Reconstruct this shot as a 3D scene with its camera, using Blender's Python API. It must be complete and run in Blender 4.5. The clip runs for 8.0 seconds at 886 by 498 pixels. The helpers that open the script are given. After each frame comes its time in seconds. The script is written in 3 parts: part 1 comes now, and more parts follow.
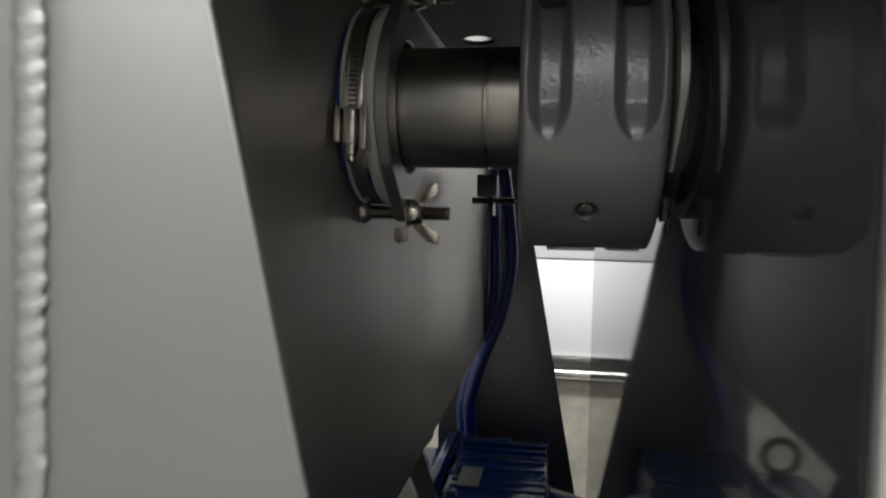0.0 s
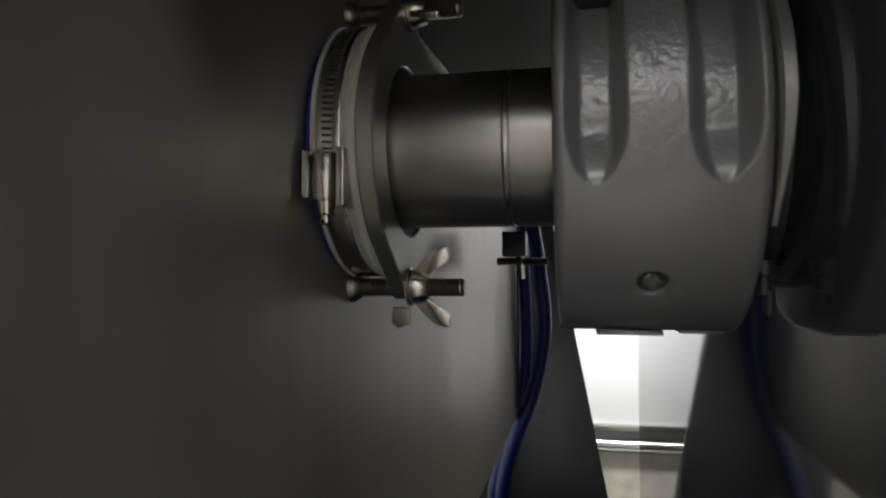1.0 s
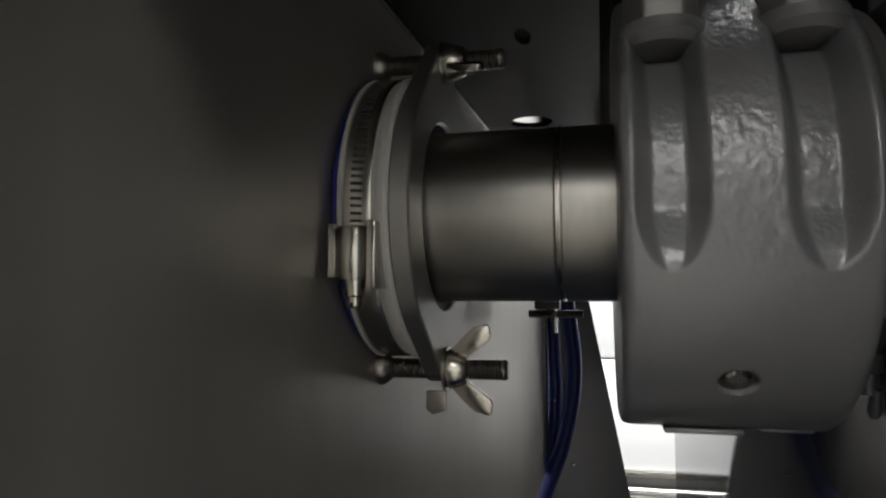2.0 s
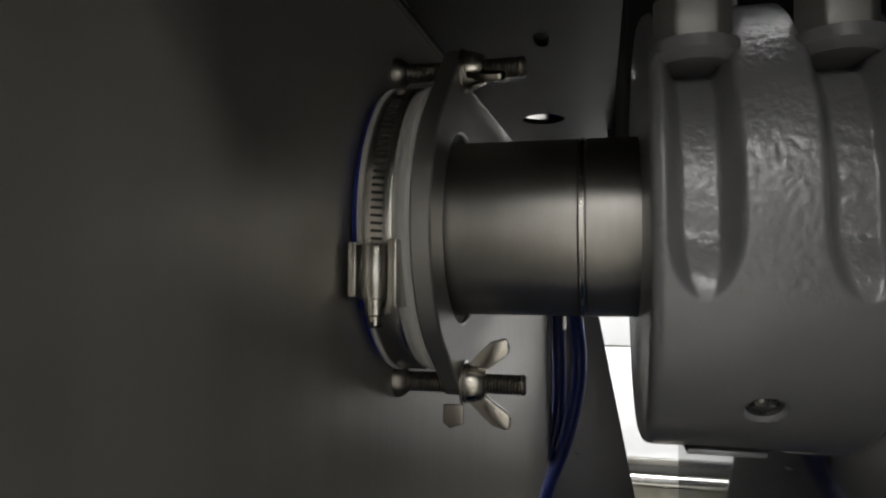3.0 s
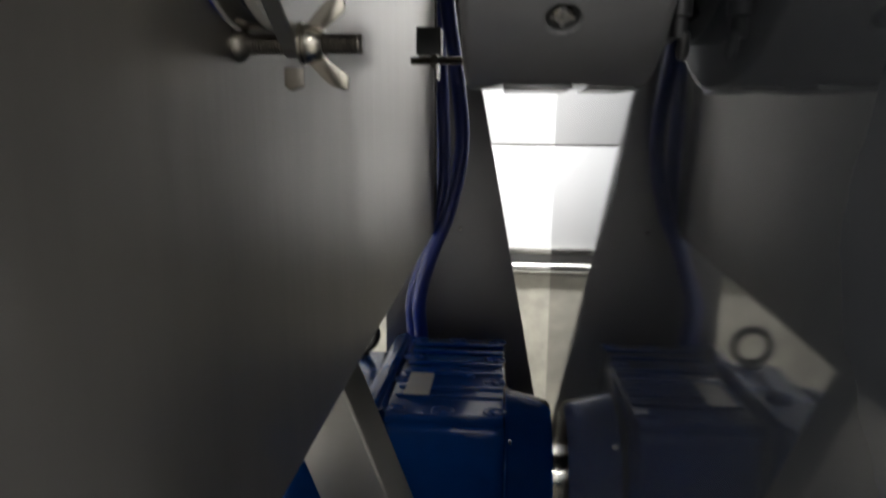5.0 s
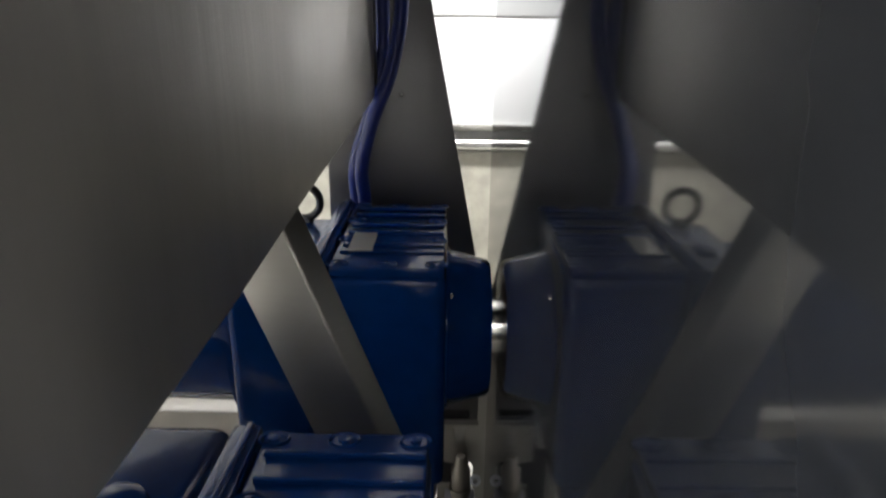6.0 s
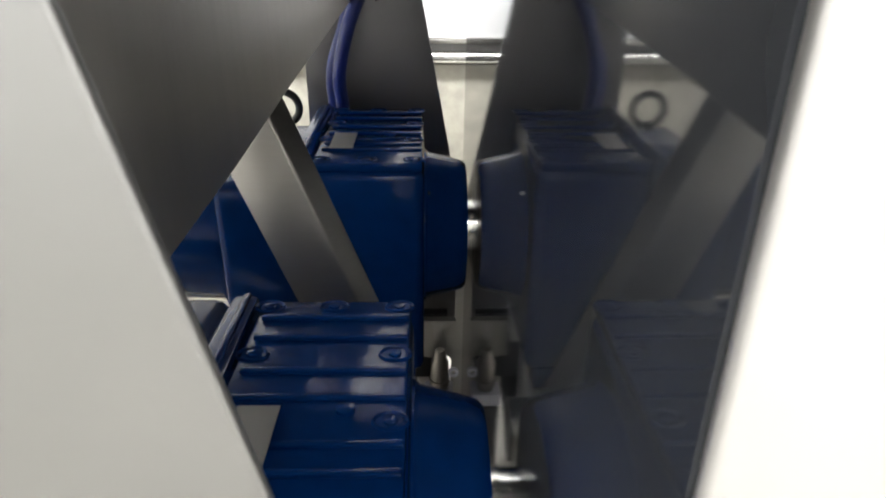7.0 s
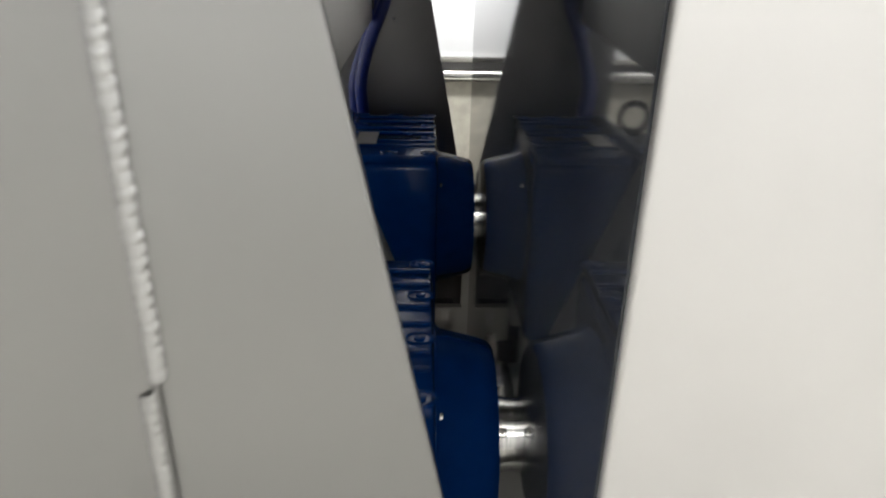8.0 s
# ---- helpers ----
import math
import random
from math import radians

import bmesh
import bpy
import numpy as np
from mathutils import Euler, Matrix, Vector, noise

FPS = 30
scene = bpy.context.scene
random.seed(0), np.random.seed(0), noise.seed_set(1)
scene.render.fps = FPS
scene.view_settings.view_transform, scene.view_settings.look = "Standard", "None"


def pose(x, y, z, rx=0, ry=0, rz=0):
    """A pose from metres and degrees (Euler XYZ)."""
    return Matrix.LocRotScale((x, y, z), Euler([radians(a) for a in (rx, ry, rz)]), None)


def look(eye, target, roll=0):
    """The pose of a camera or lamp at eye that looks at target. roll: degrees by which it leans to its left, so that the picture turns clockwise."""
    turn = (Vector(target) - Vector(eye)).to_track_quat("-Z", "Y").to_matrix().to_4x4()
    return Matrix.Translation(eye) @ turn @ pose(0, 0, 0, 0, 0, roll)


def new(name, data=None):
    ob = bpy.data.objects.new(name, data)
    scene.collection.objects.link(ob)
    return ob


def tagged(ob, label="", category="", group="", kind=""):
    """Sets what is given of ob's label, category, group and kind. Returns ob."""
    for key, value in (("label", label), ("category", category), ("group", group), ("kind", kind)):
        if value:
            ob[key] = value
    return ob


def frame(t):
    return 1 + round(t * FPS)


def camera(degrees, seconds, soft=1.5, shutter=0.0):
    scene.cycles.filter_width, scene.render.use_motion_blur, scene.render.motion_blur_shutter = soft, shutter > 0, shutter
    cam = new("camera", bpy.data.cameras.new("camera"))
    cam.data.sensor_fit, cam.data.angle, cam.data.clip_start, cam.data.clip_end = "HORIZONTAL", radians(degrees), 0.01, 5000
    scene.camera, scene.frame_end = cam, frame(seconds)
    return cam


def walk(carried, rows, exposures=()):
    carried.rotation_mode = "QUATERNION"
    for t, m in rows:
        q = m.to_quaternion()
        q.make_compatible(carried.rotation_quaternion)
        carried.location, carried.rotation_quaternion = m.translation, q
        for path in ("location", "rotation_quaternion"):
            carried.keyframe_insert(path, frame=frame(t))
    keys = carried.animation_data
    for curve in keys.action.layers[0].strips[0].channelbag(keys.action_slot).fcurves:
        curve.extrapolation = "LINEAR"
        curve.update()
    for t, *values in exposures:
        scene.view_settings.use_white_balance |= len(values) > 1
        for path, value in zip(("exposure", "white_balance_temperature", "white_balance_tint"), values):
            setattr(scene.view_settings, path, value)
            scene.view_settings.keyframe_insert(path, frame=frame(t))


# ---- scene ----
cam = camera(66.9, 8.0, 2.1, 0.5)
PATH = [
    (0, (-0.077, 0.002, 1.1), (-0.396, 1.975, 1.013), 1.4),
    (0.5, (-0.081, 0.069, 1.104), (-0.419, 2.04, 1.121), 0.6),
    (1, (-0.086, 0.112, 1.111), (-0.493, 2.069, 1.186), -0.1),
    (1.5, (-0.094, 0.136, 1.122), (-0.53, 2.084, 1.25), 0.0),
    (2, (-0.104, 0.145, 1.135), (-0.559, 2.086, 1.294), -0.0),
    (3.3, (-0.114, 0.147, 1.151), (-0.566, 2.094, 1.232), 0.4),
    (3.5, (-0.112, 0.146, 1.149), (-0.564, 2.093, 1.221), 0.3),
    (4, (-0.104, 0.141, 1.136), (-0.533, 2.095, 1.146), 0.3),
    (4.5, (-0.087, 0.137, 1.105), (-0.396, 2.106, 0.934), 0.3),
    (5, (-0.078, 0.132, 1.071), (-0.259, 2.085, 0.684), 0.3),
    (5.2, (-0.074, 0.13, 1.065), (-0.219, 2.072, 0.606), 0.7),
    (6.3, (-0.068, 0.097, 1.018), (-0.057, 1.948, 0.26), 0.5),
    (6.5, (-0.068, 0.086, 1.012), (-0.041, 1.916, 0.206), 0.5),
    (7, (-0.07, 0.049, 1.008), (-0.018, 1.848, 0.135), 0.8),
    (7.5, (-0.069, -0.004, 1.008), (-0.016, 1.81, 0.167), 1.0),
    (8, (-0.091, -0.09, 1.008), (-0.033, 1.739, 0.202), 1.3),
]
EXPOSURES = [(0.0, -0.93), (0.5, -0.74), (1.0, -0.6), (2.0, -0.42), (3.5, -0.42), (4.0, -0.4), (4.5, -0.25), (5.0, -0.17), (6.5, 0.30), (7.0, 0.45), (7.5, 0.30), (8.0, -0.24)]
walk(cam, [(t, look(eye, target, roll)) for t, eye, target, roll in PATH], EXPOSURES)
LAMP = 47

# ---------------------------------------------------------------- light
world = bpy.data.worlds.new("world")
scene.world = world
world.use_nodes = True
world.node_tree.nodes["Background"].inputs[0].default_value = (0.9, 0.95, 1.0, 1)
world.node_tree.nodes["Background"].inputs[1].default_value = 0.02


# ---------------------------------------------------------------- materials
def mat(name, color, rough=0.5, metal=0.0, vary=0.12, scale=40.0, bump=0.0, bump_scale=300.0,
        rough_vary=0.1, stretch=(1, 1, 1), coat=0.0, stain=0.0, spec=0.5):
    m = bpy.data.materials.new(name)
    m.use_nodes = True
    nt = m.node_tree
    n, l = nt.nodes, nt.links
    b = n["Principled BSDF"]
    b.inputs["Coat Roughness"].default_value = 0.04
    b.inputs["Metallic"].default_value = metal
    b.inputs["Coat Weight"].default_value = coat
    b.inputs["Specular IOR Level"].default_value = spec
    tc = n.new("ShaderNodeTexCoord")
    mp = n.new("ShaderNodeMapping")
    mp.inputs["Scale"].default_value = stretch
    l.new(tc.outputs["Object"], mp.inputs[0])
    fine = n.new("ShaderNodeTexNoise")
    fine.inputs["Scale"].default_value = scale
    fine.inputs["Detail"].default_value = 6
    l.new(mp.outputs[0], fine.inputs["Vector"])
    broad = n.new("ShaderNodeTexNoise")
    broad.inputs["Scale"].default_value = scale * 0.12
    broad.inputs["Detail"].default_value = 3
    l.new(tc.outputs["Object"], broad.inputs["Vector"])
    mix = n.new("ShaderNodeMath")
    mix.operation = "ADD"
    l.new(fine.outputs[0], mix.inputs[0])
    l.new(broad.outputs[0], mix.inputs[1])
    ramp = n.new("ShaderNodeValToRGB")
    mr = n.new("ShaderNodeMapRange")
    mr.inputs["From Min"].default_value, mr.inputs["From Max"].default_value = 0.45, 1.55
    l.new(mix.outputs[0], mr.inputs[0])
    lo = tuple(max(0, c * (1 - vary)) for c in color)
    hi = tuple(min(1, c * (1 + vary)) for c in color)
    ramp.color_ramp.elements[0].position, ramp.color_ramp.elements[1].position = 0.0, 1.0
    ramp.color_ramp.elements[0].color = (*lo, 1)
    ramp.color_ramp.elements[1].color = (*hi, 1)
    l.new(mr.outputs[0], ramp.inputs[0])
    last = ramp.outputs[0]
    if stain > 0:
        st = n.new("ShaderNodeTexNoise")
        st.inputs["Scale"].default_value = scale * 0.35
        st.inputs["Detail"].default_value = 8
        st.inputs["Roughness"].default_value = 0.7
        l.new(tc.outputs["Object"], st.inputs["Vector"])
        sr = n.new("ShaderNodeMapRange")
        sr.inputs["From Min"].default_value, sr.inputs["From Max"].default_value = 0.52, 0.7
        sr.inputs["To Max"].default_value = stain
        l.new(st.outputs[0], sr.inputs[0])
        mx = n.new("ShaderNodeMix")
        mx.data_type = "RGBA"
        l.new(sr.outputs[0], mx.inputs["Factor"])
        l.new(last, mx.inputs["A"])
        mx.inputs["B"].default_value = (*[c * 0.55 for c in color], 1)
        last = mx.outputs["Result"]
    l.new(last, b.inputs["Base Color"])
    rr = n.new("ShaderNodeMapRange")
    rr.inputs["From Min"].default_value, rr.inputs["From Max"].default_value = 0.45, 1.55
    rr.inputs["To Min"].default_value = max(0.02, rough * (1 - rough_vary))
    rr.inputs["To Max"].default_value = min(1, rough * (1 + rough_vary))
    l.new(mix.outputs[0], rr.inputs[0])
    l.new(rr.outputs[0], b.inputs["Roughness"])
    if bump > 0:
        bt = n.new("ShaderNodeTexNoise")
        bt.inputs["Scale"].default_value = bump_scale
        bt.inputs["Detail"].default_value = 4
        l.new(mp.outputs[0], bt.inputs["Vector"])
        bp = n.new("ShaderNodeBump")
        bp.inputs["Strength"].default_value = bump
        bp.inputs["Distance"].default_value = 0.001
        l.new(bt.outputs[0], bp.inputs["Height"])
        l.new(bp.outputs[0], b.inputs["Normal"])
        l.new(bp.outputs[0], b.inputs["Coat Normal"])
    return m


# dull bluish base colour stands in for the haze over the reflections
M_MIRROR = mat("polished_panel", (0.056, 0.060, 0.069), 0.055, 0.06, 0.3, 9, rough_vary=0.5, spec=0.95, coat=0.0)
M_WALL = mat("satin_stainless", (0.42, 0.40, 0.37), 0.38, 0.88, 0.22, 22, bump=0.8, bump_scale=35, stretch=(1, 1, 0.12), rough_vary=0.3)
M_FRONT = mat("blasted_stainless", (0.60, 0.592, 0.58), 0.42, 0.8, 0.09, 9, rough_vary=0.14)
M_FRONT2 = mat("satin_front_steel", (0.262, 0.259, 0.253), 0.36, 0.92, 0.06, 7, rough_vary=0.06)
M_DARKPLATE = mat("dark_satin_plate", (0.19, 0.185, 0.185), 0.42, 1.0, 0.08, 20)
# near-black colour puts the shade of the overhead steel into the material
M_TOPPLATE = mat("shaded_plate", (0.055, 0.053, 0.05), 0.5, 1.0, 0.15, 20, stain=0.3)
M_WELD = mat("weld_bead", (0.42, 0.42, 0.415), 0.38, 1.0, 0.1, 200, bump=0.3, bump_scale=500)
M_SHAFT = mat("turned_steel", (0.36, 0.345, 0.315), 0.34, 1.0, 0.08, 60, bump=0.1, bump_scale=500, stretch=(6, 1, 1), stain=0.25)
M_BRIGHT = mat("bright_steel", (0.66, 0.655, 0.63), 0.18, 1.0, 0.06, 120, bump=0.05)
M_CLAMP = mat("clamp_steel", (0.46, 0.44, 0.40), 0.26, 1.0, 0.06, 150)
M_SLOT = mat("dark_slot", (0.03, 0.03, 0.03), 0.6, 0.0)
M_FLANGE = mat("machined_flange", (0.42, 0.41, 0.39), 0.42, 1.0, 0.06, 90)
M_GASKET = mat("white_gasket", (0.45, 0.44, 0.41), 0.55, 0.0, 0.06, 80)
M_BLUESEAL = mat("blue_rubber", (0.01, 0.02, 0.17), 0.45, 0.0, 0.1, 80)
M_STUD = mat("stud_steel", (0.24, 0.22, 0.195), 0.36, 1.0, 0.12, 150)
M_WING = mat("wing_nut_steel", (0.44, 0.41, 0.36), 0.24, 1.0, 0.1, 120, bump=0.15, bump_scale=400)
M_CAST = mat("grey_cast_paint", (0.135, 0.133, 0.135), 0.36, 0.0, 0.10, 60, bump=0.27, bump_scale=560, rough_vary=0.2, coat=0.75, stain=0.06)
M_CAST.node_tree.nodes["Principled BSDF"].inputs["Coat Roughness"].default_value = 0.16
# the casting skin is rough on top and dressed smooth low down
nt = M_CAST.node_tree
skin = next(k for k in nt.nodes if k.type == "BUMP")
rawn = skin.inputs["Height"].links[0].from_socket
sep = nt.nodes.new("ShaderNodeSeparateXYZ")
nt.links.new(next(k for k in nt.nodes if k.type == "TEX_COORD").outputs["Object"], sep.inputs[0])
low = nt.nodes.new("ShaderNodeMapRange")
low.inputs["From Min"].default_value, low.inputs["From Max"].default_value = -0.042, -0.008
low.inputs["To Min"].default_value, low.inputs["To Max"].default_value = 0.10, 1.0
nt.links.new(sep.outputs["Z"], low.inputs[0])
mul = nt.nodes.new("ShaderNodeMath")
mul.operation = "MULTIPLY"
nt.links.new(rawn, mul.inputs[0])
nt.links.new(low.outputs[0], mul.inputs[1])
nt.links.new(mul.outputs[0], skin.inputs["Height"])
M_BLUE = mat("blue_machine_paint", (0.001, 0.020, 0.098), 0.20, 0.0, 0.2, 45, bump=0.16, bump_scale=90, coat=0.16, stain=0.25, spec=0.06)
M_BLACKSTEEL = mat("black_steel", (0.03, 0.03, 0.032), 0.4, 0.3, 0.1, 90)
M_LABEL = mat("grey_nameplate", (0.23, 0.222, 0.21), 0.45, 0.6, 0.06, 120)
M_CABLE = mat("blue_cable", (0.006, 0.02, 0.17), 0.35, 0.0, 0.1, 60)
M_BRACE = mat("brushed_bar", (0.38, 0.365, 0.335), 0.42, 1.0, 0.06, 30, stretch=(1, 1, 8))
M_WHITE = mat("white_sheet", (0.82, 0.83, 0.84), 0.45, 0.0, 0.02, 8)
M_LOWER = mat("mottled_steel", (0.38, 0.362, 0.305), 0.5, 0.3, 0.4, 26, stain=0.45)
M_FLOOR = mat("grey_concrete", (0.42, 0.41, 0.38), 0.6, 0.0, 0.1, 6, bump=0.1, stain=0.2)
M_ROOM = mat("room_paint", (0.76, 0.76, 0.75), 0.7, 0.0, 0.03, 3)
M_LAMPFRAME = mat("lamp_frame", (0.8, 0.8, 0.8), 0.4, 0.0)
M_PLASTIC = mat("pale_plastic", (0.6, 0.6, 0.66), 0.4, 0.0, 0.05, 60)


# ---------------------------------------------------------------- mesh helpers
def finish(bm, smooth=35):
    bmesh.ops.recalc_face_normals(bm, faces=bm.faces)
    if smooth:
        for f in bm.faces:
            f.smooth = True
        for e in bm.edges:
            if len(e.link_faces) == 2 and e.calc_face_angle(0) > radians(smooth):
                e.smooth = False
    return bm


def part(name, bm, material, parent=None, label="", smooth=35):
    me = bpy.data.meshes.new(name)
    finish(bm, smooth).to_mesh(me)
    bm.free()
    me.materials.append(material)
    ob = new(name, me)
    if parent is not None:
        ob.parent = parent
    if label:
        tagged(ob, label)
    return ob


def thing(name, label, category, at=(0, 0, 0), group="", kind=""):
    ob = new(name)
    ob.location = at
    ob.empty_display_size = 0.02
    return tagged(ob, label, category, group, kind)


def bevel(bm, w, seg=2, angle=30):
    if w <= 0:
        return bm
    es = [e for e in bm.edges if len(e.link_faces) == 2 and e.calc_face_angle(0) > radians(angle)]
    bmesh.ops.bevel(bm, geom=es, offset=w, segments=seg, profile=0.5, affect="EDGES")
    return bm


def box(x0, x1, y0, y1, z0, z1, w=0.0, seg=2):
    bm = bmesh.new()
    bmesh.ops.create_cube(bm, size=1)
    for v in bm.verts:
        v.co = Vector((x0 + (v.co.x + 0.5) * (x1 - x0), y0 + (v.co.y + 0.5) * (y1 - y0), z0 + (v.co.z + 0.5) * (z1 - z0)))
    return bevel(bm, w, seg)


def prism(points, axis, a, b, w=0.0, seg=2):
    """Extrudes a closed outline of (u, v) along an axis from a to b."""
    bm = bmesh.new()

    def place(u, v, s):
        return {"x": (s, u, v), "y": (u, s, v), "z": (u, v, s)}[axis]
    lo = [bm.verts.new(place(u, v, a)) for u, v in points]
    hi = [bm.verts.new(place(u, v, b)) for u, v in points]
    bm.faces.new(lo)
    bm.faces.new(list(reversed(hi)))
    k = len(points)
    for i in range(k):
        bm.faces.new((lo[i], lo[(i + 1) % k], hi[(i + 1) % k], hi[i]))
    bmesh.ops.recalc_face_normals(bm, faces=bm.faces)
    return bevel(bm, w, seg)


def lathe(profile, axis, at, seg=48, closed=False):
    """Turns (s, r) steps round an axis through at."""
    bm = bmesh.new()
    rings = []
    for s, r in profile:
        ring = []
        for i in range(seg):
            a = 2 * math.pi * i / seg
            c, d = r * math.cos(a), r * math.sin(a)
            p = {"x": (s, c, d), "y": (c, s, d), "z": (c, d, s)}[axis]
            ring.append(bm.verts.new(Vector(p) + Vector(at)))
        rings.append(ring)
    pairs = list(zip(rings, rings[1:])) + ([(rings[-1], rings[0])] if closed else [])
    for p, q in pairs:
        for i in range(seg):
            bm.faces.new((p[i], p[(i + 1) % seg], q[(i + 1) % seg], q[i]))
    if not closed:
        bm.faces.new(rings[0])
        bm.faces.new(list(reversed(rings[-1])))
    return bm


def tube(points, r, seg=14, steps=10):
    """A smooth round cable through points (Catmull-Rom)."""
    pts = [Vector(p) for p in points]
    pts = [pts[0] * 2 - pts[1]] + pts + [pts[-1] * 2 - pts[-2]]
    line = []
    for i in range(1, len(pts) - 2):
        for k in range(steps):
            t = k / steps
            a, b, c, d = pts[i - 1:i + 3]
            line.append(0.5 * (2 * b + (c - a) * t + (2 * a - 5 * b + 4 * c - d) * t * t + (3 * b - a - 3 * c + d) * t ** 3))
    line.append(pts[-2])
    bm = bmesh.new()
    rings = []
    for i, p in enumerate(line):
        d = (line[min(i + 1, len(line) - 1)] - line[max(i - 1, 0)]).normalized()
        side = d.cross(Vector((0, 1, 0.13))).normalized()
        up = side.cross(d)
        rings.append([bm.verts.new(p + r * (math.cos(a) * side + math.sin(a) * up)) for a in (2 * math.pi * j / seg for j in range(seg))])
    for p, q in zip(rings, rings[1:]):
        for i in range(seg):
            bm.faces.new((p[i], p[(i + 1) % seg], q[(i + 1) % seg], q[i]))
    bm.faces.new(rings[0])
    bm.faces.new(list(reversed(rings[-1])))
    return bm


def hexagon(r, turn=0.0, at=(0, 0)):
    return [(at[0] + r * math.cos(turn + i * math.pi / 3), at[1] + r * math.sin(turn + i * math.pi / 3)) for i in range(6)]


def moved(bm, m):
    bmesh.ops.transform(bm, matrix=m, verts=bm.verts)
    return bm


def joined(*bms):
    out = bmesh.new()
    for b in bms:
        me = bpy.data.meshes.new("tmp")
        b.to_mesh(me)
        b.free()
        out.from_mesh(me)
        bpy.data.meshes.remove(me)
    return out


# ---------------------------------------------------------------- the room
RX0, RX1, RY0, RY1, RZ = -3.2, 3.0, -3.4, 3.6, 3.0
tagged(part("floor", box(RX0, RX1, RY0, RY1, -0.12, 0, 0), M_FLOOR, smooth=0), "grey concrete floor of the workshop", "floor", kind="structure")
tagged(part("ceiling", box(RX0, RX1, RY0, RY1, RZ, RZ + 0.12, 0), M_ROOM, smooth=0), "plain white workshop ceiling", "ceiling", kind="structure")
for nm, q in (("wall_north", (RX0, RX1, RY1, RY1 + 0.12)), ("wall_south", (RX0, RX1, RY0 - 0.12, RY0)),
              ("wall_west", (RX0 - 0.12, RX0, RY0, RY1)), ("wall_east", (RX1, RX1 + 0.12, RY0, RY1))):
    tagged(part(nm, box(*q, 0, RZ), M_ROOM, smooth=0), "plain off-white painted workshop wall", "wall", kind="structure")


def added_ceiling_light(x, y, power, lx=1.3, ly=0.4):
    t = thing("added_ceiling_light", "unseen white framed ceiling light panel, added to light the machine", "ceiling light", (x, y, RZ), "ceiling lights")
    part("frame", joined(box(-lx / 2 - .03, lx / 2 + .03, -ly / 2 - .03, -ly / 2, -.05, 0), box(-lx / 2 - .03, lx / 2 + .03, ly / 2, ly / 2 + .03, -.05, 0),
                         box(-lx / 2 - .03, -lx / 2, -ly / 2, ly / 2, -.05, 0), box(lx / 2, lx / 2 + .03, -ly / 2, ly / 2, -.05, 0)), M_LAMPFRAME, t, smooth=0)
    li = bpy.data.lights.new("light", "AREA")
    li.shape, li.size, li.size_y, li.energy, li.color = "RECTANGLE", lx, ly, power, (1.0, 0.995, 0.99)
    o = new("light", li)
    o.parent = t
    o.location = (0, 0, -0.035)
    return t


# lamps out of view, added and powered to light the gap and plates
added_ceiling_light(0.0, -2.75, LAMP * 1.25, 1.6, 0.7)
added_ceiling_light(0.0, -1.1, LAMP * 0.2, 1.2, 0.3)
added_ceiling_light(-2.0, -1.55, LAMP * 0.6)
added_ceiling_light(2.0, -1.55, LAMP * 1.6)
added_ceiling_light(0.0, 0.9, LAMP * 3.7, 1.6, 0.3)
added_ceiling_light(-1.8, 1.0, LAMP)
added_ceiling_light(2.2, 1.0, LAMP)

# ---------------------------------------------------------------- the machine's plates
EDGE = lambda z: -0.1090 - 0.200 * (z - 0.9)


def wall_x(y):
    return -0.2085 + 0.040 * (y - 0.4)


frame_ = thing("machine_frame", "welded stainless steel machine frame with slanted plates", "machine frame", (0, 0, 0))
# front plate: thick sheet with a slanted free edge, turned a little about the upright


def slab(outline, y_at, th):
    """An upright sheet over an (x, z) outline, standing at y_at(x)."""
    b = bmesh.new()
    f = [b.verts.new((x, y_at(x), z)) for x, z in outline]
    g = [b.verts.new((x, y_at(x) + th, z)) for x, z in outline]
    k = len(outline)
    b.faces.new(f)
    b.faces.new(list(reversed(g)))
    for i in range(k):
        b.faces.new((f[i], f[(i + 1) % k], g[(i + 1) % k], g[i]))
    bmesh.ops.recalc_face_normals(b, faces=b.faces)
    return b


WX = -0.2004
FRONT = lambda x: 0.1635 + 0.22 * (x + 0.112)
LEFT = lambda x: FRONT(WX) + 0.6 * (x - WX)
part("front_plate", bevel(slab([(WX, 0.12), (EDGE(0.12), 0.12), (EDGE(1.29), 1.29), (WX, 1.29)], FRONT, 0.0045), 0.0019, 4), M_FRONT2, frame_, "pale satin stainless front plate with slanted edge")
part("corner_plate", slab([(-0.75, 0.12), (WX, 0.12), (WX, 1.48), (-0.75, 1.48)], LEFT, 0.006), M_FRONT2, frame_, "angled stainless corner plate", smooth=0)
# side plate behind it, running back
SY0, SY1, SZ0, SZ1 = 0.152, 1.096, 0.846, 1.47
bm = prism([(SY0, 0.832), (0.35, 0.8405), (0.50, 0.851), (0.68, 0.869), (0.86, 0.885), (SY1, 0.905), (SY1, SZ1), (SY0, SZ1)], "x", -0.004, 0.0)
for v in bm.verts:
    v.co.x += wall_x(v.co.y)
part("side_plate", bm, M_WALL, frame_, "dull satin stainless side plate", smooth=0)
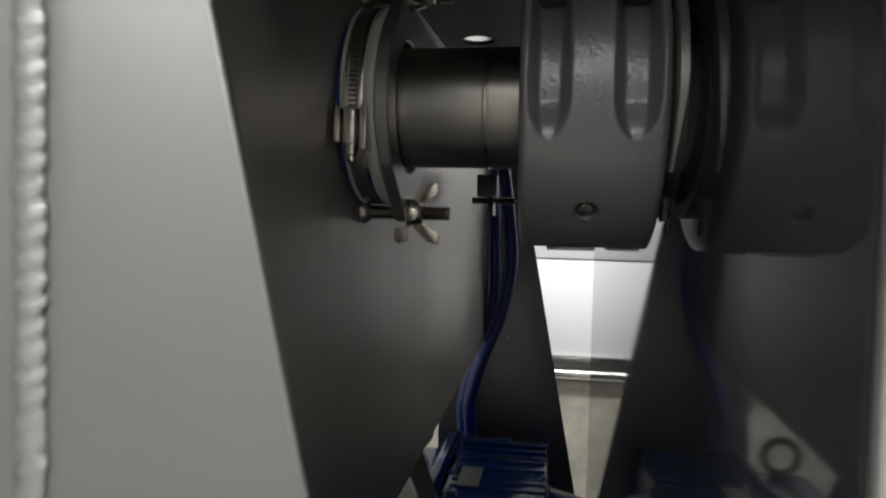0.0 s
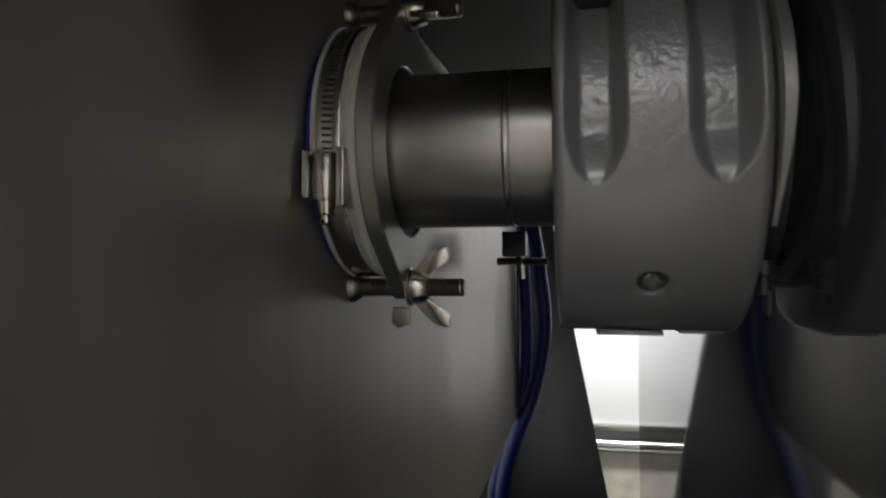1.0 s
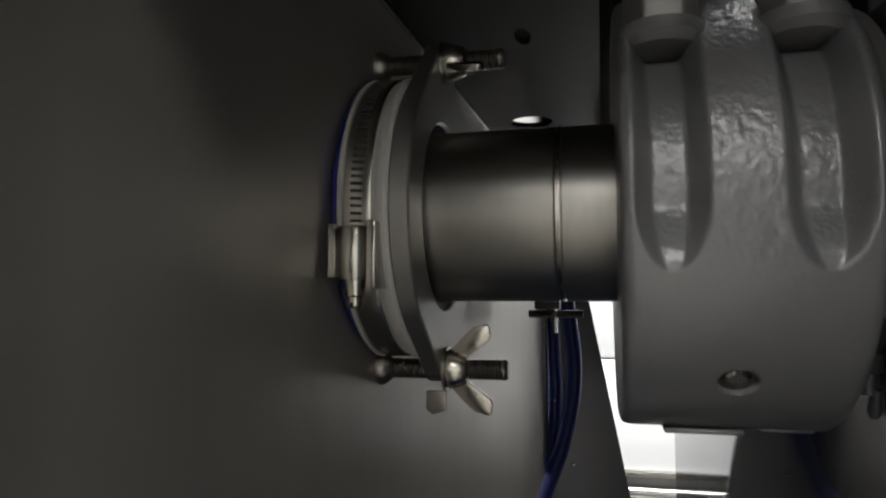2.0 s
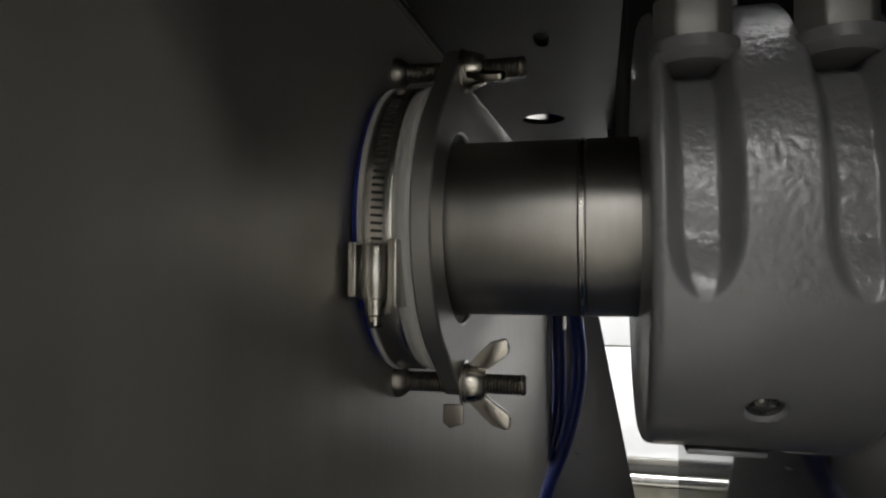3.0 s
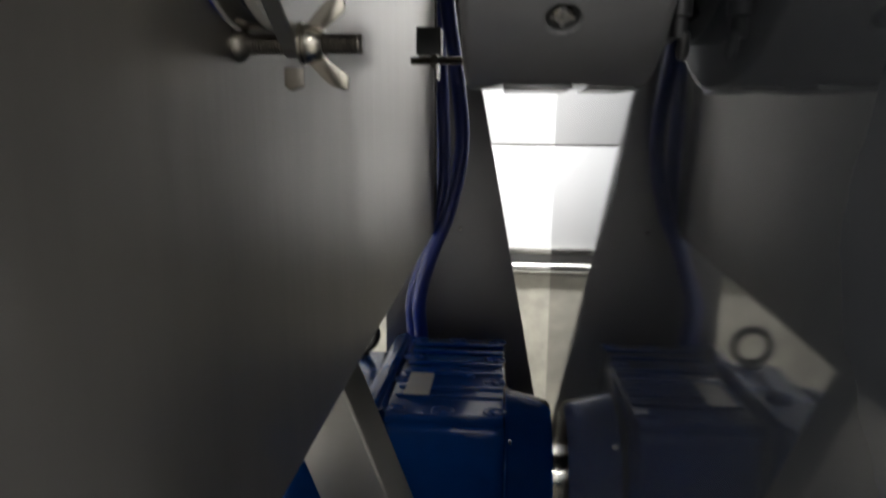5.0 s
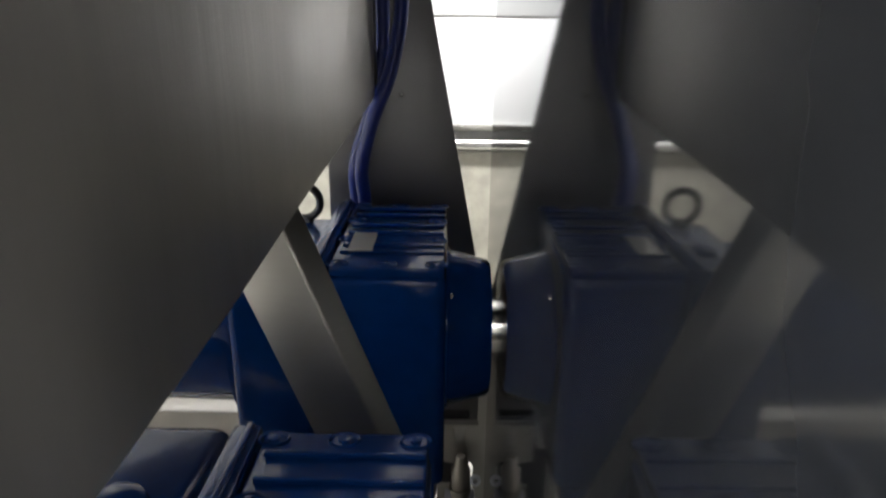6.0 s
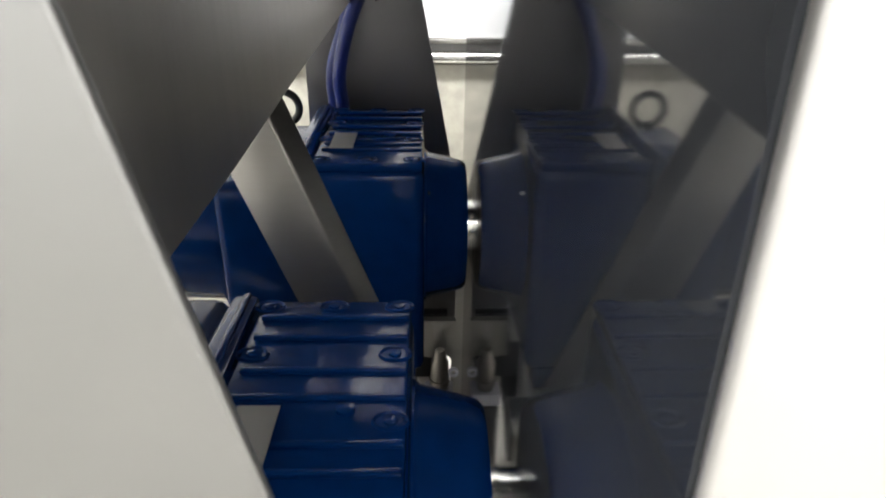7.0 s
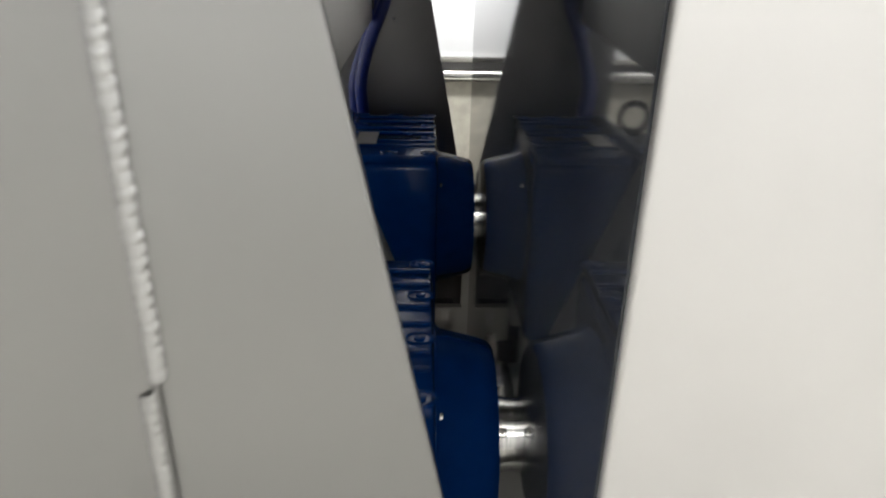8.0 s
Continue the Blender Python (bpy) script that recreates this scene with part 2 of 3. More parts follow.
# sheet folding back under it, darkened to cut its reflection in the motors
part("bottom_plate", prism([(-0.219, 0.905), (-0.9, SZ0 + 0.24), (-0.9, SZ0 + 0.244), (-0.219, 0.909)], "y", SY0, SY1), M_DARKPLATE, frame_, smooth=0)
# black sheet standing in for the shade of the gap past the hanger
part("gap_shade", box(-0.106, -0.0050, 0.74, 0.744, 1.255, 1.47), M_BLACKSTEEL, frame_, smooth=0)
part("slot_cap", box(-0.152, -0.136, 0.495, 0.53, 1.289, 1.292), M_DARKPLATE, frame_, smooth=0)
# unseen sheet, shaped to keep lamp light off the upper side plate
part("light_block", prism([(-0.26, 1.20), (-0.135, 1.20), (-0.128, 1.318), (-0.0046, 1.318), (-0.0046, 1.47), (-0.26, 1.47)], "y", 0.1740, 0.1780), M_DARKPLATE, frame_, "unseen sheet added to block light above the slanted opening", smooth=0)
# unseen cover, added to keep light from above out of the drive space
part("lid", box(-1.1, -0.0046, 0.168, 1.155, 1.47, 1.476), M_TOPPLATE, frame_, "unseen sheet added to shade the drive space", smooth=0)


def weld_bead(name, x, y, z0, z1, r, rng):
    bm = bmesh.new()
    z, rings, seg = z0, [], 9
    step = 0.0014
    k = 0
    while z < z1:
        ph = (k % 4) / 4
        rr = r * (0.90 + 0.14 * math.sin(ph * math.pi) + 0.09 * noise.noise(Vector((0, 0, z * 140))) + 0.03 * rng.uniform(-1, 1))
        cx = x + r * 0.16 * noise.noise(Vector((3, 0, z * 90))) + r * 0.03 * rng.uniform(-1, 1)
        ring = []
        for i in range(seg):
            a = math.pi * i / (seg - 1)
            sag = 0.5 * r * math.sin(a)
            ring.append(bm.verts.new((cx - rr * math.cos(a), y - rr * 0.55 * math.sin(a), z - sag)))
        rings.append(ring)
        z += step
        k += 1
    for p, q in zip(rings, rings[1:]):
        for i in range(seg - 1):
            bm.faces.new((p[i], p[i + 1], q[i + 1], q[i]))
    return part(name, bm, M_WELD, frame_, "bright rippled weld bead", smooth=60)


rng = random.Random(4)
weld_bead("weld_bead", WX, FRONT(WX) + 0.0003, 0.8455, 1.48, 0.0044, rng)
weld_bead("weld_bead", WX - 0.0042, LEFT(WX - 0.0042) - 0.0002, 0.4, 0.841, 0.0036, rng)

# plate overhead, with a hole and a slot
TZ = 1.284


def ring_cut_plate(x0, x1, y0, y1, z, th, holes):
    """A flat plate with elliptical holes, as bridged strips."""
    b = bmesh.new()
    outer = [b.verts.new((x, y, z)) for x, y in ((x0, y0), (x1, y0), (x1, y1), (x0, y1))]
    edges = [b.edges.new((outer[i], outer[(i + 1) % 4])) for i in range(4)]
    for cx, cy, rx, ry in holes:
        hv = [b.verts.new((cx + rx * math.cos(a), cy + ry * math.sin(a), z)) for a in (2 * math.pi * i / 28 for i in range(28))]
        edges += [b.edges.new((hv[i], hv[(i + 1) % 28])) for i in range(28)]
    bmesh.ops.triangle_fill(b, use_beauty=True, use_dissolve=False, edges=edges)
    r = bmesh.ops.extrude_face_region(b, geom=b.faces[:])
    bmesh.ops.translate(b, vec=(0, 0, th), verts=[v for v in r["geom"] if isinstance(v, bmesh.types.BMVert)])
    return b


part("top_plate", ring_cut_plate(-0.203, -0.102, 0.30, 1.14, TZ, 0.004, [(-0.157, 0.693, 0.017, 0.017), (-0.144, 0.512, 0.0045, 0.012)]), M_TOPPLATE, frame_, "steel plate with a round hole, darkened for shade", smooth=0)
bm = box(0.0, 0.0035, 0.30, 1.14, TZ - 0.0035, TZ - 0.0002, 0.001)
for v in bm.verts:
    v.co.x += wall_x(v.co.y) + 0.0002
part("top_weld", bm, M_BRIGHT, frame_, "thin fillet weld line")
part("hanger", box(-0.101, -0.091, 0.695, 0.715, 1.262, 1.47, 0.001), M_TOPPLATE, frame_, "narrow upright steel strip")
part("hanger_bolt", lathe([(1.256, .006), (1.262, .007), (1.268, .007)], "z", (-0.096, 0.70, 0), 12), M_BLACKSTEEL, frame_)
# rear plate with the same slant
REAR = lambda z: -0.116 + (1.112 - z) * 0.1915
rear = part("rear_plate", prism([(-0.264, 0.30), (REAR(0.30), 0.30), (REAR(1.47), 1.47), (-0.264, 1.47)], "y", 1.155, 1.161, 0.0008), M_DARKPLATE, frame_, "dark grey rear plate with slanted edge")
part("screw", lathe([(1.150, .0025), (1.1515, .0035), (1.155, .0035)], "y", (-0.1462, 0, 0.9015), 10), M_BRIGHT, frame_)

# drive cabinet with the polished side
cab = thing("drive_cabinet", "tall stainless steel drive cabinet with a polished side", "cabinet", (0, 0, 0))
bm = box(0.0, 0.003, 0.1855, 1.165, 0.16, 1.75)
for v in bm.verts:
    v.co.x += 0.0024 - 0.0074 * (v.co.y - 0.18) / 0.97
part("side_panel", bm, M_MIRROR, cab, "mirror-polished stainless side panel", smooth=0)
part("front_panel", box(0.0027, 0.9, 0.1770, 0.1850, 0.16, 1.75, 0.0038, 5), M_FRONT, cab, "pale blasted stainless front panel")
part("back_panel", box(-0.0012, 0.9, 1.166, 1.170, 0.16, 1.75), M_FRONT, cab, smooth=0)
part("plinth", box(0.02, 0.88, 0.2, 1.15, 0.0, 0.16), M_DARKPLATE, cab, smooth=0)

# ---------------------------------------------------------------- shaft, seal and clamp
AY, AZ = 0.457, 1.1755
sh = thing("agitator_shaft", "dull turned steel drive shaft with a groove", "shaft", (0, AY, AZ))
RS = 0.040
part("shaft", lathe([(-0.30, RS), (-0.1222, RS), (-0.1216, RS - .0016), (-0.1192, RS - .0016), (-0.1186, RS), (-0.004, RS)], "x", (0, 0, 0), 96), M_SHAFT, sh)
part("retaining_ring", lathe([(-0.1212, RS - .001), (-0.1212, RS + .0004), (-0.1196, RS + .0004), (-0.1196, RS - .001)], "x", (0, 0, 0), 72, True), M_CLAMP, sh, "thin bright retaining ring")

seal = thing("shaft_seal", "steel seal flange with white gasket and blue lip", "shaft seal", (0, AY, AZ))
part("blue_lip", lathe([(-0.2075, .050), (-0.2075, .0640), (-0.2053, .0648), (-0.2053, .050)], "x", (0, 0, 0), 72, True), M_BLUESEAL, seal, "blue rubber lip")
part("sleeve", lathe([(-0.2051, .050), (-0.2051, .0655), (-0.2046, .0662), (-0.2030, .0662), (-0.2027, .0644), (-0.1900, .0644), (-0.1900, .050)], "x", (0, 0, 0), 72, True), M_GASKET, seal, "off-white rubber sleeve")
part("gasket", lathe([(-0.1898, .046), (-0.1898, .0650), (-0.1880, .0662), (-0.1855, .0662), (-0.1842, .0650), (-0.1842, .046)], "x", (0, 0, 0), 72, True), M_GASKET, seal, "off-white gasket ring")


def flange_outline(r, ear, d, n=14):
    """A two-eared outline: a round of radius r and ears of radius ear at +-d, in (y, z)."""
    a0 = math.asin((r - ear) / d)
    pts = []
    for i in range(n + 1):
        a = -a0 + 2 * a0 * i / n
        pts.append((r * math.cos(a), r * math.sin(a)))
    for i in range(n + 1):
        a = a0 + (math.pi - 2 * a0) * i / n
        pts.append((ear * math.cos(a), d + ear * math.sin(a)))
    for i in range(n + 1):
        a = math.pi - a0 + 2 * a0 * i / n
        pts.append((r * math.cos(a), r * math.sin(a)))
    for i in range(n + 1):
        a = math.pi + a0 + (math.pi - 2 * a0) * i / n
        pts.append((0.0095 * math.cos(a), -0.068 + 0.0095 * math.sin(a)))
    return pts


bm = bmesh.new()
out = flange_outline(0.0655, 0.013, 0.072)
ov = [bm.verts.new((-0.184, y, z)) for y, z in out]
hv = [bm.verts.new((-0.184, 0.0445 * math.cos(2 * math.pi * i / 48), 0.0445 * math.sin(2 * math.pi * i / 48))) for i in range(48)]
es = [bm.edges.new((ov[i], ov[(i + 1) % len(ov)])) for i in range(len(ov))] + [bm.edges.new((hv[i], hv[(i + 1) % 48])) for i in range(48)]
bmesh.ops.triangle_fill(bm, use_beauty=True, use_dissolve=False, edges=es)
r_ = bmesh.ops.extrude_face_region(bm, geom=bm.faces[:])
bmesh.ops.translate(bm, vec=(0.0085, 0, 0), verts=[v for v in r_["geom"] if isinstance(v, bmesh.types.BMVert)])
bmesh.ops.recalc_face_normals(bm, faces=bm.faces)
part("flange", bevel(bm, 0.0008, 1, 60), M_FLANGE, seal, "machined two-eared steel flange")
part("packing", lathe([(-0.1835, .0405), (-0.1835, .0442), (-0.1775, .0442), (-0.1775, .0405)], "x", (0, 0, 0), 64, True), M_SLOT, seal, "black shaft packing")

# worm-drive clamp round the sleeve
cl = thing("hose_clamp", "perforated stainless worm-drive hose clamp round the seal", "hose clamp", (0, AY, AZ))
part("band", lathe([(-0.2025, .0646), (-0.2025, .0654), (-0.2019, .0658), (-0.1918, .0658), (-0.1910, .0654), (-0.1910, .0646)], "x", (0, 0, 0), 110, True), M_CLAMP, cl, "bright band")
for i in range(24):
    a = radians(187.5 - i * 2.6)
    sl = prism([(-.0025, -.0003), (.0021, -.0007), (.0025, .0003), (-.0021, .0007)], "z", -0.0004, 0.00045, 0)
    m = Matrix.Translation((-0.1968, 0.0658 * math.cos(a), 0.0658 * math.sin(a))) @ Matrix.Rotation(a - math.pi / 2, 4, "X")
    part("slot", moved(sl, m), M_SLOT, cl, smooth=0)
hz0, hz1 = -0.0320, -0.0110
part("worm_housing", joined(moved(lathe([(hz0, .0056), (hz0 + .001, .0062), (hz1 - .001, .0062), (hz1, .0056)], "z", (0, 0, 0), 28), Matrix.Translation((-0.1972, -0.0660, 0))),
                            box(-0.2062, -0.2030, -0.0715, -0.055, hz0 + .001, hz1 + .001, .0006), box(-0.1905, -0.1870, -0.0715, -0.055, hz0 - .003, hz1 + .002, .0006),
                            box(-0.2050, -0.1885, -0.0660, -0.058, hz0 + .002, hz1 - .001, .0006)), M_CLAMP, cl, "pressed worm housing")
part("worm_screw", joined(lathe([(-.0425, .0024), (-.0418, .0030), (-.0385, .0030), (-.0378, .0042), (-.0318, .0042)], "z", (-0.1972, -0.0650, 0), 20),
                          ), M_WING, cl, "slotted hex screw")
part("screw_slot", box(-0.1977, -0.1967, -0.0690, -0.0610, -0.0428, -0.0405), M_SLOT, cl, smooth=0)


def thread(x0, x1, r, pitch, depth):
    prof = [(x0, r * 0.8)]
    x = x0 + 0.0006
    while x < x1 - pitch:
        prof += [(x, r - depth), (x + pitch / 2, r)]
        x += pitch
    prof += [(x1 - 0.001, r - depth * .4), (x1, r - 0.0012)]
    return prof


def wing_stud(y, z, spin, nut_x):
    t = thing("wing_stud", "threaded steel stud with wing nut, welded to plate", "stud", (0, y, z), "wing studs")
    bx = wall_x(y)
    part("stud", lathe(thread(bx - .001, -0.1455, 0.0049, 0.0015, 0.0006), "x", (0, 0, 0), 20), M_STUD, t, "dark threaded stud")
    part("weld_foot", lathe([(bx - .001, .0082), (bx + .0015, .0080), (bx + .004, .0066), (bx + .0058, .0050), (bx + .006, .004)], "x", (0, 0, 0), 20), M_STUD, t, "discoloured weld foot")
    part("washer", lathe([(nut_x - .0014, .0054), (nut_x - .0014, .0102), (nut_x, .0102), (nut_x, .0054)], "x", (0, 0, 0), 32, True), M_WING, t)
    nut = part("wing_nut", lathe([(nut_x + .0002, .0052), (nut_x + .0002, .0090), (nut_x + .002, .0092), (nut_x + .0085, .0070), (nut_x + .0095, .0062), (nut_x + .0095, .0052)], "x", (0, 0, 0), 32, True), M_WING, t, "cast wing nut")
    for s in (1, -1):
        o = [(.001, .0055), (.0075, .0045), (.0125, .0085), (.0195, .0135), (.0205, .0160), (.0198, .0205), (.0180, .0212), (.0120, .0195), (.0075, .0155), (.0020, .0095)]
        w = prism([(nut_x + a, s * b) for a, b in o], "y", -0.0016, 0.0016, 0.0007)
        part("wing", moved(w, Matrix.Rotation(radians(spin), 4, "X")), M_WING, nut)
    return t


wing_stud(0.4530, 1.1042, 8, -0.1735)
wing_stud(0.4480, 1.2484, -62, -0.1735)
part("lock_tab", prism([(-.0090, -.0105), (.0005, -.0105), (.0005, -.0195), (-.0060, -.0215), (-.0092, -.0190)], "y", 0.001, 0.004, .0006), M_STUD,
     bpy.data.objects["wing_stud"], "bent lock tab").location = (-0.1755, 0, 0)

# ---------------------------------------------------------------- cast bearing housing
HR = 0.093
HX0, HX1 = -0.0972, -0.0165
bh = thing("bearing_housing", "grey painted cast iron bearing housing with scalloped recesses", "bearing housing", (0, 0.4625, AZ - 0.001))


def smoothstep(a, b, v):
    t = min(1, max(0, (v - a) / (b - a)))
    return t * t * (3 - 2 * t)


def cast_radius(u, th):
    """Radius of the casting at u (0..1 along its width) and th degrees up from the front."""
    r = HR
    e = 0.0045
    d = min(u, 1 - u) * (HX1 - HX0)
    if d < e:
        r -= e - math.sqrt(max(0, e * e - (e - d) ** 2))
    for c, hw in ((0.205, 0.155), (0.785, 0.165)):
        # scallop narrows to a round end at the bottom
        low = -18.5
        k = min(1.0, max(0.0, (th - low) / 15.0))
        half = hw * math.sqrt(max(0.0, 1 - (1 - k) ** 2))
        if half > 0.004:
            q = abs(u - c) / half
            if q < 1:
                prof = 1 - smoothstep(0.42, 1.0, q)
                r -= 0.0120 * prof * smoothstep(0, 1, k * 0.9 + 0.1)
        # pocket over the scallop for the bolt head
        r -= 0.006 * smoothstep(36, 42, th) * (1 - smoothstep(0.85, 1.0, abs(u - c) / hw)) * (1 - smoothstep(100, 110, th))
    # screw pocket low on the front
    e = math.hypot((u - 0.486) * (HX1 - HX0), HR * radians(th + 46.7))
    r -= 0.0085 * (1 - smoothstep(0.0056, 0.0070, e))
    return r


NU, NT = 118, 620
bm = bmesh.new()
grid = []
for i in range(NU + 1):
    u = i / NU
    row = []
    for j in range(NT):
        th = -180 + 360 * j / NT
        r = cast_radius(u, th)
        p = Vector((HX0 + u * (HX1 - HX0), -r * math.cos(radians(th)), r * math.sin(radians(th))))
        # smooth low down, a rough orange-peel casting skin higher up and in the recesses
        rough = 0.18 + 0.82 * smoothstep(-22, -6, th + 6 * noise.noise(p * 60)) * (1 - smoothstep(120, 160, th))
        w = noise.noise(p * 70) * 0.00010 + rough * (noise.noise(p * 300 + Vector((3, 1, 2))) * 0.00008 + noise.noise(p * 480) * 0.00017)
        w -= rough * max(0, noise.noise(p * 230 + Vector((7, 0, 0))) - 0.42) * 0.0016
        k = 1 + w / r
        # flattened underside
        q = Vector((p.x, p.y * k, p.z * k))
        if q.z < -0.0895:
            q.z = -0.0895 + (q.z + 0.0895) * 0.25
        row.append(bm.verts.new(q))
    grid.append(row)
for a, b in zip(grid, grid[1:]):
    for j in range(NT):
        bm.faces.new((a[j], a[(j + 1) % NT], b[(j + 1) % NT], b[j]))
bm.faces.new(grid[0])
bm.faces.new(list(reversed(grid[-1])))
part("body", bm, M_CAST, bh, "rough grey painted casting", smooth=60)
part("inner_ring", lathe([(-0.018, .060), (-0.018, .0700), (-0.0045, .0700), (-0.0045, .060)], "x", (0, 0, 0), 72, True), M_BLACKSTEEL, bh, "black inner ring")
# bright strap up from behind the casting that thickens; its thin end imitates shade
bm = bmesh.new()
rows_ = []
for i in range(49):
    a = -34 + 170 * i / 48
    g = smoothstep(-34, 8, a)
    a = radians(a)
    rows_.append([bm.verts.new((x, -r * math.cos(a), r * math.sin(a))) for x, r in ((-0.0136, .0740), (-0.0130, .0795 + .001 * g), (-0.0122 + .001 * g, .0800 + .0022 * g), (-0.0108 + .0040 * g, .0800 + .0024 * g), (-0.0104 + .0048 * g, .0792 + .0010 * g), (-0.0104 + .0048 * g, .0740))])
for p, q in zip(rows_, rows_[1:]):
    for i in range(6):
        bm.faces.new((p[i], p[(i + 1) % 6], q[(i + 1) % 6], q[i]))
bm.faces.new(rows_[0])
bm.faces.new(list(reversed(rows_[-1])))
part("strap", bm, M_LABEL, bh, "dull curved steel strap, tapered low where shade falls")
for c in (0.205, 0.785):
    x = HX0 + c * (HX1 - HX0)
    part("hex_bolt", prism([(x + a, -0.0655 + b) for a, b in hexagon(0.0138, 0.0)], "z", 0.0604, 0.0780, 0.0012), M_LABEL, bh, "zinc-plated hex bolt head")
    part("washer", lathe([(0.0525, .0130), (0.0555, .0164), (0.0600, .0160)], "z", (x, -0.0655, 0), 28), M_CAST, bh)
# small socket screw low on the front
sx = -0.058
sd = Vector((0, -0.0635, -0.0675))
q = sd.normalized()
rot = Vector((0, 0, 1)).rotation_difference(q).to_matrix().to_4x4()
part("grub_screw", moved(joined(lathe([(-.004, .0040), (-.0012, .0040), (-.0004, .0030)], "z", (0, 0, 0), 18), box(-.0046, .0046, -.0009, .0009, -.002, -.0003), box(-.0009, .0009, -.0046, .0046, -.002, -.0003)), Matrix.Translation(Vector((sx, 0, 0)) + q * (HR - .0012)) @ rot), M_CLAMP, bh, "worn grub screw")
# dark ring that puts the shade of the deep pocket into colour
part("pocket_liner", moved(lathe([(-.0080, .0030), (-.0080, .0060), (-.0022, .0064), (-.0022, .0058), (-.0060, .0030)], "z", (0, 0, 0), 24, True), Matrix.Translation(Vector((sx, 0, 0)) + q * HR) @ rot), M_SLOT, bh, "dark liner shading the screw pocket")
part("foot_pad", box(-0.080, -0.050, -0.030, 0.030, -0.0918, -0.0895, .0008), M_CAST, bh)
part("foot_pad", box(-0.042, -0.022, -0.020, 0.035, -0.0915, -0.0895, .0008), M_CAST, bh)
part("grease_fitting", joined(lathe([(-.0905, .0035), (-.083, .0035), (-.082, .0050), (-.076, .0050)], "z", (-0.009, -0.055, 0), 14),
                              moved(lathe([(-.003, .002), (.005, .0028), (.008, .0018)], "z", (0, 0, 0), 12), Matrix.Translation((-0.0068, -0.056, -0.091)) @ Matrix.Rotation(radians(200), 4, "X"))), M_BLACKSTEEL, bh, "small dark grease fitting").location = (-0.002, 0.010, 0.018)

# ---------------------------------------------------------------- rear stud on its block
rs = thing("rear_stud", "small dark clamp block with a bolt on it", "clamp block", (0.008, 0.80, 1.12))
part("block", box(-0.1735, -0.150, -0.012, 0.012, 0.009, 0.034, .001), M_BLACKSTEEL, rs, "black clamp block")
part("bolt", lathe(thread(-0.180, -0.128, 0.004, 0.0015, 0.0005), "x", (0, 0, 0.004), 14), M_STUD, rs)
part("nut", prism(hexagon(0.0075, 0.3, (0, 0.004)), "x", -0.160, -0.153, .0006), M_STUD, rs)
part("arm", box(-0.1555, -0.1525, -0.006, 0.006, -0.014, 0.034, .0008), M_BRIGHT, rs, "bright upright lug")
part("wall_strip", box(-0.1915, -0.1865, 0.300, 0.312, -0.20, 0.13, .0008), M_BLACKSTEEL, rs, "dark upright edge strip")

# ---------------------------------------------------------------- cables
def cable(pts, r, label):
    c = thing("cable", label, "cable", (0, 0, 0), "blue cables")
    part("sheath", tube(pts, r), M_CABLE, c)
    return c


cable([(-0.172, 1.09, 1.45), (-0.165, 1.09, 1.25), (-0.148, 1.10, 1.12), (-0.141, 1.10, 1.03), (-0.158, 1.10, 0.94), (-0.185, 1.09, 0.87), (-0.202, 1.09, 0.80), (-0.200, 1.10, 0.735), (-0.21, 1.08, 0.66)], 0.0105, "thick blue cable hanging down the rear plate")
cable([(-0.182, 1.11, 1.45), (-0.178, 1.12, 1.22), (-0.171, 1.12, 1.08), (-0.171, 1.12, 0.97), (-0.19, 1.12, 0.88), (-0.215, 1.115, 0.80), (-0.216, 1.12, 0.72), (-0.24, 1.10, 0.64)], 0.0105, "blue cable behind another along the rear plate")


